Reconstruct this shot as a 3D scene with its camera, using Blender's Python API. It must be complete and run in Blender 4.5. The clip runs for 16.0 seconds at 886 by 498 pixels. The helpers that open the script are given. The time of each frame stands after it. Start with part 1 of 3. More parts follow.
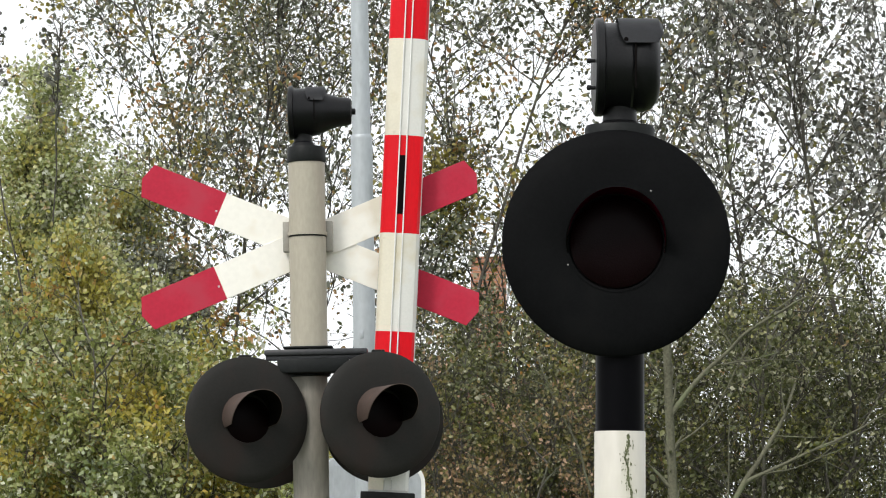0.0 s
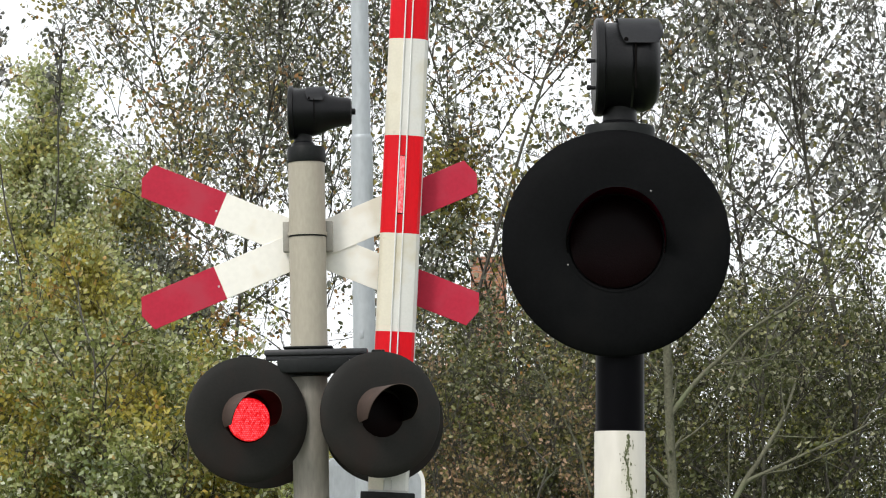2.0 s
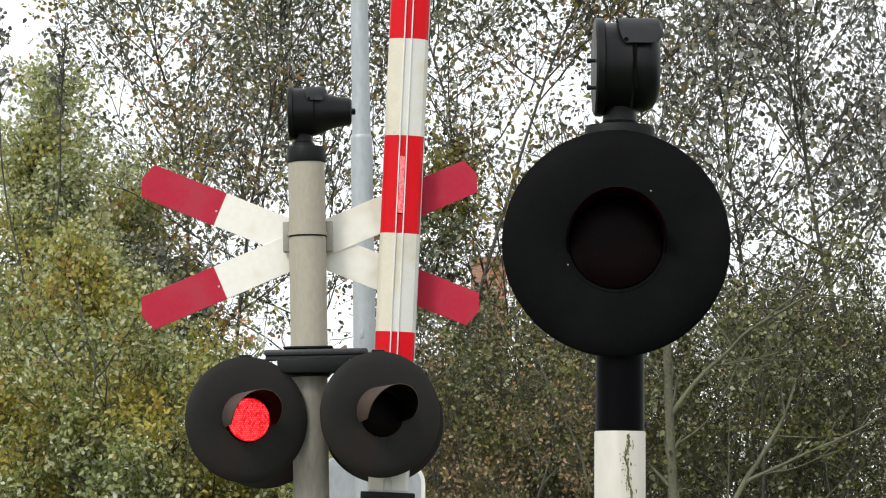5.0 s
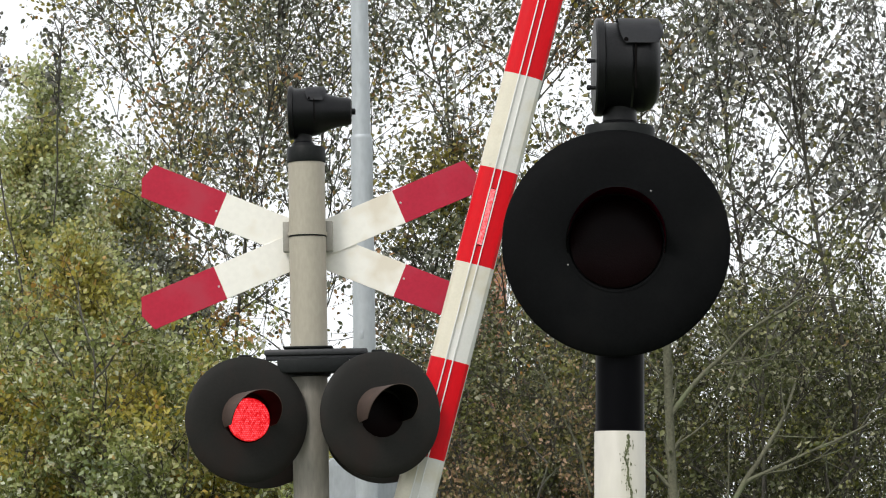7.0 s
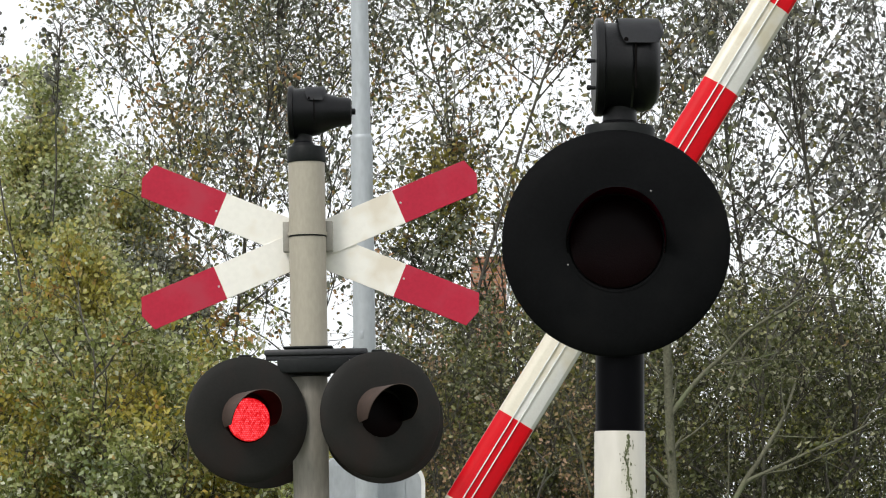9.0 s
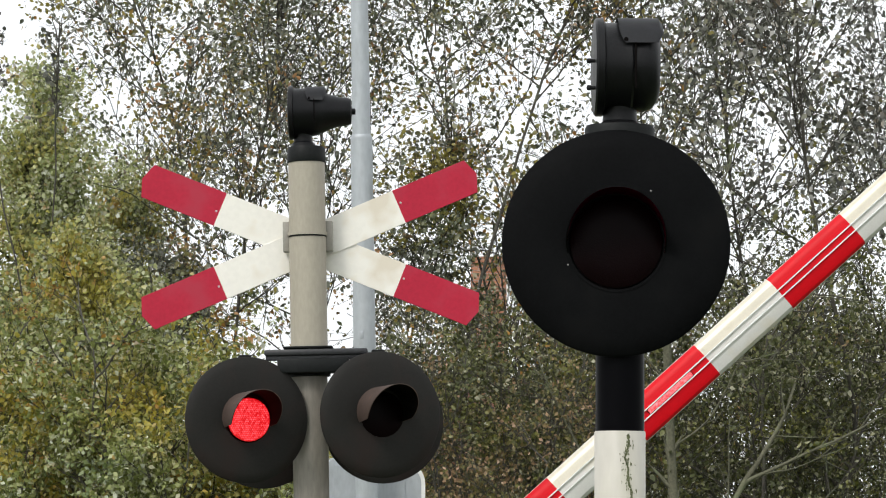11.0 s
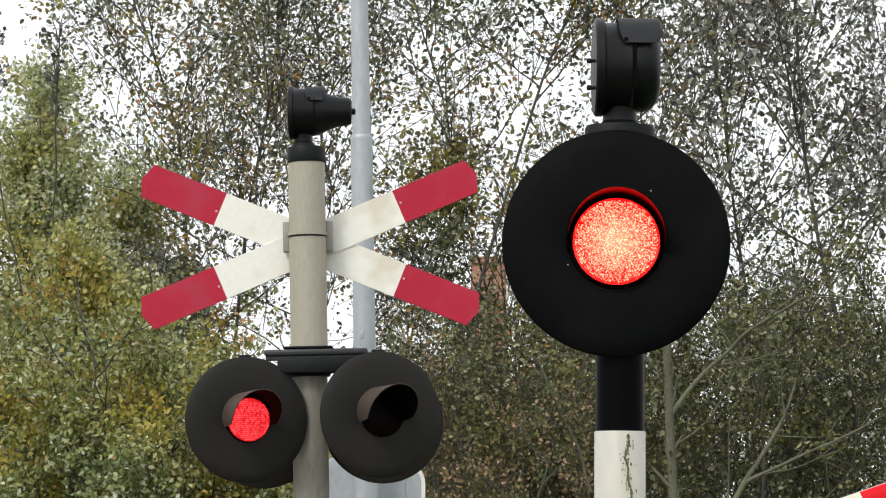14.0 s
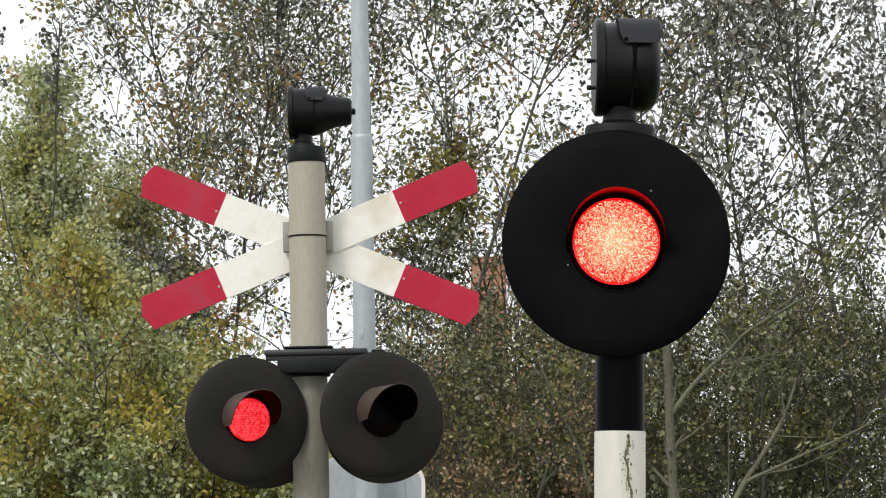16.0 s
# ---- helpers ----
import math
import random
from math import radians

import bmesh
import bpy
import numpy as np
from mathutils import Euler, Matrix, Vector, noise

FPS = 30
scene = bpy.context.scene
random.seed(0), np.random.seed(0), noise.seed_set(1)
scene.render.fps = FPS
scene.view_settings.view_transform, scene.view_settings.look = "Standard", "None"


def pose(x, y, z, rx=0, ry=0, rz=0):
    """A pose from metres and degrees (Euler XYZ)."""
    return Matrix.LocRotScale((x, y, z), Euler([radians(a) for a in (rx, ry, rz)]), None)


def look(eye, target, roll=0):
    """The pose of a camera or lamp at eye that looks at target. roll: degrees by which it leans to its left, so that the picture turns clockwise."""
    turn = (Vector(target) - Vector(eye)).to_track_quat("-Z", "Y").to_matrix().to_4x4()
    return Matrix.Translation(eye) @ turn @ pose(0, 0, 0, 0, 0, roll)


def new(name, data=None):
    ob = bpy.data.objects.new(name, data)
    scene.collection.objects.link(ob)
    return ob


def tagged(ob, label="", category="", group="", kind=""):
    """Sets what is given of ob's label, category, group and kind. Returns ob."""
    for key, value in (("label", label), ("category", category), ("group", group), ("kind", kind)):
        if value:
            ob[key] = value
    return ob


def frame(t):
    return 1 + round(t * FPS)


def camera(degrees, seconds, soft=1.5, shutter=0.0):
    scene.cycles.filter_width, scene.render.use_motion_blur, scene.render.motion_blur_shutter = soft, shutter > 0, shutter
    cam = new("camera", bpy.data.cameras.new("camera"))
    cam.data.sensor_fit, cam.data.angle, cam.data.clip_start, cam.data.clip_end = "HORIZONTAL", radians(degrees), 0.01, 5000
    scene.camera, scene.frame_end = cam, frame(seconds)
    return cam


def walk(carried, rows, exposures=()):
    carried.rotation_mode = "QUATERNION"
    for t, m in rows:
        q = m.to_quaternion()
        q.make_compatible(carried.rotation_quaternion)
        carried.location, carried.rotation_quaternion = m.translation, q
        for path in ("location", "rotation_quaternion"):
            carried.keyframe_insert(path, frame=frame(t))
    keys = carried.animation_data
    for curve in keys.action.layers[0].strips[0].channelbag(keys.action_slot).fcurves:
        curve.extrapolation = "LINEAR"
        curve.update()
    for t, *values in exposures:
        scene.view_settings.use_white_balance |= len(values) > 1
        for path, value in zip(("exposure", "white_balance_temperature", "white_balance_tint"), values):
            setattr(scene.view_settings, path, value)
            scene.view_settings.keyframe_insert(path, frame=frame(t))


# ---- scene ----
# The camera stands still on a tripod, zoomed in.
cam = camera(20.0, 16.0, soft=1.1)
STAND = pose(0, 0, 1.6, 96.0, 0, 0)
walk(cam, [(0.0, STAND), (16.0, STAND)], exposures=[(0.0, 0.13), (2.0, 0.10), (4.2, 0.07), (6.3, 0.0), (8.5, -0.05), (16.0, -0.05)])

# ---- light: a bright overcast sky with a soft sun behind the clouds ----
SUN_UP, SUN_TURN = 42.0, 215.0
world = bpy.data.worlds.new("overcast_sky")
scene.world = world
world.use_nodes = True
wn, wl = world.node_tree.nodes, world.node_tree.links
sky = wn.new("ShaderNodeTexSky")
sky.sky_type = "NISHITA"
sky.sun_disc = False
sky.sun_elevation, sky.sun_rotation = radians(SUN_UP), radians(SUN_TURN)
sky.dust_density = 3.0
grey = wn.new("ShaderNodeHueSaturation")
grey.inputs["Saturation"].default_value = 0.12
cloud = wn.new("ShaderNodeMixRGB")
cloud.inputs["Fac"].default_value = 0.65
cloud.inputs["Color2"].default_value = (11.0, 11.3, 11.6, 1)
wl.new(sky.outputs["Color"], grey.inputs["Color"])
wl.new(grey.outputs["Color"], cloud.inputs["Color1"])
wl.new(cloud.outputs["Color"], wn["Background"].inputs["Color"])
wn["Background"].inputs["Strength"].default_value = 0.135

sun = new("sun", bpy.data.lights.new("sun", "SUN"))
sun.data.energy, sun.data.angle, sun.data.color = 1.5, radians(12), (1.0, 0.955, 0.89)
sun.matrix_basis = look((-6, -9, 9.5), (0, 0, 0))


# ---- materials ----
def surface(name, base, rough=0.6, metal=0.0, vary=0.15, fine=60.0, broad=4.0, bump=0.1, stain=None, stain_at=0.62, gloss=0.5, stretch=(1, 1, 1)):
    """A painted or bare surface with grain at two sizes, and stains in a second colour."""
    m = bpy.data.materials.new(name)
    m.use_nodes = True
    n, l = m.node_tree.nodes, m.node_tree.links
    b = n["Principled BSDF"]
    co = n.new("ShaderNodeTexCoord")
    mp = n.new("ShaderNodeMapping")
    mp.inputs["Scale"].default_value = stretch
    l.new(co.outputs["Object"], mp.inputs["Vector"])
    small, large = n.new("ShaderNodeTexNoise"), n.new("ShaderNodeTexNoise")
    small.inputs["Scale"].default_value, small.inputs["Detail"].default_value = fine, 4
    large.inputs["Scale"].default_value, large.inputs["Detail"].default_value = broad, 5
    for t in (small, large):
        l.new(mp.outputs["Vector"], t.inputs["Vector"])
    both = n.new("ShaderNodeMath")
    both.operation = "ADD"
    l.new(small.outputs["Fac"], both.inputs[0])
    l.new(large.outputs["Fac"], both.inputs[1])
    span = n.new("ShaderNodeMapRange")
    span.inputs["From Min"].default_value, span.inputs["From Max"].default_value = 0.7, 1.3
    span.inputs["To Min"].default_value, span.inputs["To Max"].default_value = 1 - vary, 1 + vary
    l.new(both.outputs[0], span.inputs["Value"])
    tone = n.new("ShaderNodeMixRGB")
    tone.blend_type = "MULTIPLY"
    tone.inputs["Fac"].default_value = 1.0
    tone.inputs["Color1"].default_value = (*base, 1)
    l.new(span.outputs["Result"], tone.inputs["Color2"])
    colour = tone.outputs["Color"]
    if stain:
        edge = n.new("ShaderNodeMapRange")
        edge.inputs["From Min"].default_value, edge.inputs["From Max"].default_value = stain_at, stain_at + 0.14
        l.new(large.outputs["Fac"], edge.inputs["Value"])
        mix = n.new("ShaderNodeMixRGB")
        mix.inputs["Color2"].default_value = (*stain, 1)
        l.new(edge.outputs["Result"], mix.inputs["Fac"])
        l.new(colour, mix.inputs["Color1"])
        colour = mix.outputs["Color"]
    l.new(colour, b.inputs["Base Color"])
    rr = n.new("ShaderNodeMapRange")
    rr.inputs["To Min"].default_value, rr.inputs["To Max"].default_value = max(rough - 0.12, 0.03), min(rough + 0.12, 1)
    l.new(large.outputs["Fac"], rr.inputs["Value"])
    l.new(rr.outputs["Result"], b.inputs["Roughness"])
    b.inputs["Metallic"].default_value = metal
    b.inputs["Specular IOR Level"].default_value = gloss
    if bump:
        bp = n.new("ShaderNodeBump")
        bp.inputs["Strength"].default_value, bp.inputs["Distance"].default_value = bump, 0.004
        l.new(small.outputs["Fac"], bp.inputs["Height"])
        l.new(bp.outputs["Normal"], b.inputs["Normal"])
    return m


def glowing(name, low, high, fine, strength, core=0.0):
    """Lit diodes behind a moulded lens: each one a little different."""
    m = bpy.data.materials.new(name)
    m.use_nodes = True
    n, l = m.node_tree.nodes, m.node_tree.links
    b = n["Principled BSDF"]
    b.inputs["Base Color"].default_value = (0.25, 0.01, 0.01, 1)
    co, geo = n.new("ShaderNodeTexCoord"), n.new("ShaderNodeNewGeometry")
    mottle = n.new("ShaderNodeTexNoise")
    mottle.inputs["Scale"].default_value, mottle.inputs["Detail"].default_value = fine, 3
    l.new(co.outputs["Object"], mottle.inputs["Vector"])
    add = n.new("ShaderNodeMath")
    add.operation = "MULTIPLY_ADD"
    add.inputs[1].default_value = 0.5
    l.new(geo.outputs["Random Per Island"], add.inputs[0])
    l.new(mottle.outputs["Fac"], add.inputs[2])
    # diodes near the middle of the cluster shine straighter out
    far = n.new("ShaderNodeVectorMath")
    far.operation = "LENGTH"
    l.new(co.outputs["Object"], far.inputs[0])
    fall = n.new("ShaderNodeMapRange")
    fall.inputs["From Min"].default_value, fall.inputs["From Max"].default_value = 0.0, 0.09
    fall.inputs["To Min"].default_value, fall.inputs["To Max"].default_value = core, -core
    l.new(far.outputs["Value"], fall.inputs["Value"])
    hot = n.new("ShaderNodeMath")
    l.new(add.outputs[0], hot.inputs[0])
    l.new(fall.outputs["Result"], hot.inputs[1])
    ramp = n.new("ShaderNodeMapRange")
    ramp.inputs["From Min"].default_value, ramp.inputs["From Max"].default_value = 0.52, 1.02
    l.new(hot.outputs[0], ramp.inputs["Value"])
    mix = n.new("ShaderNodeMixRGB")
    mix.inputs["Color1"].default_value, mix.inputs["Color2"].default_value = (*low, 1), (*high, 1)
    l.new(ramp.outputs["Result"], mix.inputs["Fac"])
    l.new(mix.outputs["Color"], b.inputs["Emission Color"])
    b.inputs["Emission Strength"].default_value = strength
    return m


def leafy(name, tones, patches, through_light=0.3):
    """Leaves whose colour differs from leaf to leaf, with whole twigs turning to autumn colour."""
    m = bpy.data.materials.new(name)
    m.use_nodes = True
    n, l = m.node_tree.nodes, m.node_tree.links
    n.remove(n["Principled BSDF"])
    geo, co = n.new("ShaderNodeNewGeometry"), n.new("ShaderNodeTexCoord")
    ramp = n.new("ShaderNodeValToRGB")
    el = ramp.color_ramp.elements
    while len(el) < len(tones):
        el.new(1.0)
    for e, (at, c) in zip(el, tones):
        e.position, e.color = at, (*c, 1)
    l.new(geo.outputs["Random Per Island"], ramp.inputs["Fac"])
    last = ramp.outputs["Color"]
    for scale, at, colour, most in patches:
        cloudy = n.new("ShaderNodeTexNoise")
        cloudy.inputs["Scale"].default_value, cloudy.inputs["Detail"].default_value = scale, 3
        l.new(co.outputs["Object"], cloudy.inputs["Vector"])
        blur = n.new("ShaderNodeMath")
        blur.operation = "MULTIPLY_ADD"
        blur.inputs[1].default_value = 0.10
        l.new(geo.outputs["Random Per Island"], blur.inputs[0])
        l.new(cloudy.outputs["Fac"], blur.inputs[2])
        edge = n.new("ShaderNodeMapRange")
        edge.inputs["From Min"].default_value, edge.inputs["From Max"].default_value = at + 0.05, at + 0.15
        edge.inputs["To Max"].default_value = most
        l.new(blur.outputs[0], edge.inputs["Value"])
        mix = n.new("ShaderNodeMixRGB")
        mix.inputs["Color2"].default_value = (*colour, 1)
        l.new(edge.outputs["Result"], mix.inputs["Fac"])
        l.new(last, mix.inputs["Color1"])
        last = mix.outputs["Color"]
    front, back = n.new("ShaderNodeBsdfPrincipled"), n.new("ShaderNodeBsdfTranslucent")
    front.inputs["Roughness"].default_value = 0.42
    front.inputs["Specular IOR Level"].default_value = 0.5
    l.new(last, front.inputs["Base Color"])
    l.new(last, back.inputs["Color"])
    blend = n.new("ShaderNodeMixShader")
    blend.inputs["Fac"].default_value = through_light
    l.new(front.outputs[0], blend.inputs[1])
    l.new(back.outputs[0], blend.inputs[2])
    l.new(blend.outputs[0], n["Material Output"].inputs["Surface"])
    return m


def bricked(name):
    m = bpy.data.materials.new(name)
    m.use_nodes = True
    n, l = m.node_tree.nodes, m.node_tree.links
    co, br = n.new("ShaderNodeTexCoord"), n.new("ShaderNodeTexBrick")
    mp = n.new("ShaderNodeMapping")
    mp.inputs["Rotation"].default_value = (radians(90), 0, 0)
    br.inputs["Scale"].default_value = 1.0
    br.inputs["Brick Width"].default_value, br.inputs["Row Height"].default_value, br.inputs["Mortar Size"].default_value = 0.22, 0.065, 0.006
    br.inputs["Color1"].default_value, br.inputs["Color2"].default_value = (0.46, 0.21, 0.125, 1), (0.36, 0.155, 0.095, 1)
    br.inputs["Mortar"].default_value = (0.3, 0.27, 0.24, 1)
    l.new(co.outputs["Object"], mp.inputs["Vector"])
    l.new(mp.outputs["Vector"], br.inputs["Vector"])
    l.new(br.outputs["Color"], n["Principled BSDF"].inputs["Base Color"])
    n["Principled BSDF"].inputs["Roughness"].default_value = 0.9
    return m


POST_PAINT = surface("post_paint", (0.365, 0.335, 0.27), 0.5, vary=0.10, fine=90, broad=6, bump=0.06, stain=(0.26, 0.24, 0.19), stain_at=0.66, stretch=(1, 1, 0.35))
# Lower post: shade from lamps and bar darkens the base colour; stains on top.
POST_SHADED = surface("shaded_post_paint", (0.235, 0.215, 0.182), 0.55, vary=0.18, fine=90, broad=6, bump=0.08, stain=(0.15, 0.132, 0.108), stain_at=0.52, stretch=(1, 1, 0.25))
SIGN_WHITE = surface("sign_white", (0.86, 0.84, 0.775), 0.45, vary=0.04, fine=40, broad=5, bump=0.03, stain=(0.72, 0.66, 0.55), stain_at=0.52)
SIGN_RED = surface("sign_red", (0.45, 0.022, 0.050), 0.5, vary=0.10, fine=70, broad=5, bump=0.05, stain=(0.43, 0.038, 0.066), stain_at=0.50, gloss=0.15)
DARK_STEEL = surface("dark_steel", (0.010, 0.0115, 0.0115), 0.5, vary=0.3, fine=80, broad=9, bump=0.12, gloss=0.15)
BAR_STEEL = surface("bar_steel", (0.030, 0.031, 0.034), 0.45, vary=0.25, fine=80, broad=9, bump=0.1, gloss=0.4)
CAST_BLACK = surface("cast_black", (0.0066, 0.0069, 0.0078), 0.38, vary=0.25, fine=160, broad=10, bump=0.12, stain=(0.015, 0.016, 0.017), stain_at=0.6, gloss=0.2)
DULL_BLACK = surface("dull_black", (0.0152, 0.0146, 0.0130), 0.65, vary=0.18, fine=120, broad=5, bump=0.05, stain=(0.021, 0.0155, 0.0135), stain_at=0.52, gloss=0.2)
DEEP_BLACK = surface("deep_black", (0.0046, 0.0049, 0.0053), 0.6, vary=0.3, fine=150, broad=8, bump=0.04, stain=(0.0068, 0.0068, 0.0070), stain_at=0.56, gloss=0.04)
VISOR_RUST = surface("visor_rust", (0.060, 0.038, 0.030), 0.7, vary=0.2, fine=90, broad=12, bump=0.1, stain=(0.12, 0.06, 0.035), stain_at=0.6)
VISOR_INSIDE = surface("visor_inside", (0.005, 0.004, 0.004), 0.8, vary=0.2, bump=0.0, gloss=0.04)
# Near visor inside: the lamp's red reflection is put into the metal colour.
VISOR_RED_SHEEN = surface("visor_red_sheen", (0.12, 0.0, 0.020), 0.38, metal=0.85, vary=0.2, bump=0.0)
LENS_DARK = surface("dark_lens", (0.0035, 0.0010, 0.0014), 0.35, vary=0.2, fine=300, broad=20, bump=0.2, gloss=0.05)
LED_FAR = glowing("lit_diodes", (0.80, 0.006, 0.014), (1.7, 0.13, 0.155), 60, 1.0)
GLOW_FAR = glowing("lit_red_ground", (0.50, 0.002, 0.006), (0.70, 0.004, 0.010), 60, 1.0)
LED_NEAR = glowing("bright_lit_diodes", (1.7, 0.13, 0.055), (3.7, 1.20, 0.80), 150, 1.0, 0.13)
GLOW_NEAR = glowing("bright_red_ground", (1.1, 0.006, 0.010), (2.4, 0.46, 0.22), 150, 1.0, 0.34)
LED_STRIP = glowing("lit_strip", (1.0, 0.05, 0.06), (1.3, 0.55, 0.60), 120, 1.0)
ARM_RED = surface("reflective_red", (0.63, 0.004, 0.011), 0.42, vary=0.08, fine=140, broad=7, bump=0.06, stain=(0.54, 0.008, 0.016), stain_at=0.52, gloss=0.15, stretch=(1, 1, 0.3))
ARM_WHITE = surface("reflective_white", (0.66, 0.655, 0.62), 0.4, vary=0.05, fine=120, broad=4, bump=0.04, stain=(0.58, 0.53, 0.40), stain_at=0.5)
# Left-flank white: its warm shading is put into the colour, with random stains.
ARM_SHADED_WHITE = surface("shaded_white", (0.64, 0.595, 0.475), 0.32, vary=0.06, fine=120, broad=5, bump=0.04, stain=(0.52, 0.45, 0.31), stain_at=0.6, gloss=0.9)
ARM_METAL = surface("arm_aluminium", (0.52, 0.52, 0.50), 0.45, metal=0.3, vary=0.1, fine=60, broad=5, bump=0.05)
TRIM_WHITE = surface("trim_white", (0.80, 0.80, 0.78), 0.4, vary=0.04, bump=0.02)
# Red tint keeps the reflected lamp light crimson at grazing angles.
VISOR_RED_SHEEN.node_tree.nodes["Principled BSDF"].inputs["Specular Tint"].default_value = (1.0, 0.02, 0.10, 1)
WORN_STEEL = surface("worn_steel", (0.16, 0.16, 0.155), 0.5, metal=0.2, vary=0.4, fine=400, broad=60, bump=0.1)
GALVANISED = surface("galvanised_steel", (0.41, 0.44, 0.465), 0.5, metal=0.25, vary=0.12, fine=45, broad=7, bump=0.08, stain=(0.31, 0.335, 0.345), stain_at=0.56, stretch=(1, 1, 0.4))
WHITE_POST = surface("white_post_paint", (0.55, 0.525, 0.47), 0.5, vary=0.07, fine=60, broad=5, bump=0.06, stain=(0.48, 0.465, 0.37), stain_at=0.52, stretch=(1, 1, 0.3))
MOSS = surface("algae", (0.13, 0.145, 0.07), 0.9, vary=0.35, fine=200, broad=30, bump=0.3)
BARK = surface("grey_bark", (0.070, 0.064, 0.052), 0.9, vary=0.4, fine=60, broad=5, bump=0.4, stain=(0.095, 0.105, 0.065), stain_at=0.55)
PALE_BARK = surface("pale_bark", (0.112, 0.110, 0.072), 0.9, vary=0.45, fine=60, broad=5, bump=0.4, stain=(0.13, 0.15, 0.08), stain_at=0.52)
ROOF_TILE = surface("roof_tile", (0.16, 0.07, 0.05), 0.8, vary=0.3, fine=12, broad=2, bump=0.3)
GRASS = surface("grass", (0.055, 0.075, 0.025), 0.9, vary=0.5, fine=14, broad=0.5, bump=0.5)
BRICK = bricked("red_brick")
POPLAR_LEAF = leafy("poplar_leaf", [(0.0, (0.075, 0.084, 0.055)), (0.45, (0.160, 0.172, 0.125)), (0.8, (0.30, 0.31, 0.255)), (0.97, (0.58, 0.59, 0.53))], [(1.3, 0.50, (0.12, 0.150, 0.050), 0.6), (1.2, 0.505, (0.32, 0.270, 0.035), 0.8), (1.0, 0.565, (0.46, 0.20, 0.045), 0.75)], 0.30)
# Greyer copy of POPLAR_LEAF: a back-lit look is mixed into the leaf colour.
GREY_LEAF = leafy("grey_poplar_leaf", [(0.0, (0.075, 0.077, 0.064)), (0.45, (0.150, 0.152, 0.132)), (0.8, (0.28, 0.28, 0.25)), (0.97, (0.54, 0.54, 0.50))], [(1.2, 0.55, (0.22, 0.215, 0.05), 0.65), (1.0, 0.61, (0.32, 0.18, 0.07), 0.55)], 0.26)
GOLD_LEAF = leafy("golden_green_leaf", [(0.0, (0.11, 0.135, 0.028)), (0.4, (0.27, 0.305, 0.085)), (0.78, (0.50, 0.52, 0.26)), (0.88, (0.74, 0.75, 0.58)), (1.0, (0.80, 0.81, 0.70))], [(1.1, 0.55, (0.20, 0.27, 0.13), 0.7), (1.4, 0.50, (0.46, 0.36, 0.03), 0.75), (2.7, 0.62, (0.54, 0.23, 0.05), 0.8)], 0.36)
SHRUB_LEAF = leafy("shrub_leaf", [(0.0, (0.042, 0.050, 0.017)), (0.45, (0.094, 0.108, 0.034)), (0.8, (0.175, 0.18, 0.075)), (0.97, (0.46, 0.45, 0.33))], [(1.5, 0.53, (0.22, 0.215, 0.035), 0.7), (2.1, 0.65, (0.32, 0.17, 0.10), 0.6)], 0.26)
PALE_LEAF = leafy("pale_golden_leaf", [(0.0, (0.20, 0.24, 0.080)), (0.4, (0.44, 0.485, 0.21)), (0.76, (0.64, 0.67, 0.44)), (0.88, (0.80, 0.81, 0.70)), (1.0, (0.82, 0.83, 0.74))], [(1.4, 0.50, (0.50, 0.43, 0.07), 0.75), (2.7, 0.61, (0.54, 0.27, 0.07), 0.7)], 0.42)
RUST_LEAF = leafy("rust_leaf", [(0.0, (0.14, 0.125, 0.045)), (0.4, (0.24, 0.165, 0.075)), (0.8, (0.44, 0.27, 0.17)), (1.0, (0.56, 0.40, 0.28))], [(2.5, 0.50, (0.15, 0.165, 0.035), 0.85)], 0.3)


# ---- mesh helpers ----
def part(name, bm, material, parent=None, label="", m=None, smooth=True):
    """Links a bmesh as one mesh object, under a thing or a part."""
    me = bpy.data.meshes.new(name)
    bmesh.ops.recalc_face_normals(bm, faces=bm.faces)
    if smooth:
        for f in bm.faces:
            f.smooth = True
        for e in bm.edges:
            if len(e.link_faces) == 2 and e.calc_face_angle() > radians(35):
                e.smooth = False
    bm.to_mesh(me)
    bm.free()
    for one in material if isinstance(material, (list, tuple)) else [material]:
        me.materials.append(one)
    ob = new(name, me)
    if parent:
        ob.parent = parent
    if m is not None:
        ob.matrix_basis = m
    return tagged(ob, label=label)


def thing(name, m, label, category, group="", kind=""):
    ob = new(name)
    ob.empty_display_size = 0.2
    ob.matrix_basis = m
    return tagged(ob, label=label, category=category, group=group, kind=kind)


def lathe(profile, sides=48, axis="z", m=None):
    """A body turned round an axis from (radius, along) pairs; a radius of 0 closes an end."""
    bm = bmesh.new()
    rings = []
    for r, a in profile:
        if r <= 1e-6:
            rings.append([bm.verts.new((0, 0, a))])
        else:
            rings.append([bm.verts.new((r * math.cos(2 * math.pi * i / sides), r * math.sin(2 * math.pi * i / sides), a)) for i in range(sides)])
    for p, q in zip(rings, rings[1:]):
        if len(p) == 1 and len(q) == 1:
            continue
        for i in range(sides):
            j = (i + 1) % sides
            if len(p) == 1:
                bm.faces.new((p[0], q[i], q[j]))
            elif len(q) == 1:
                bm.faces.new((p[i], p[j], q[0]))
            else:
                bm.faces.new((p[i], p[j], q[j], q[i]))
    turn = {"z": Matrix(), "y": pose(0, 0, 0, 90, 0, 0), "x": pose(0, 0, 0, 0, 90, 0)}[axis]
    bm.transform((m or Matrix()) @ turn)
    return bm


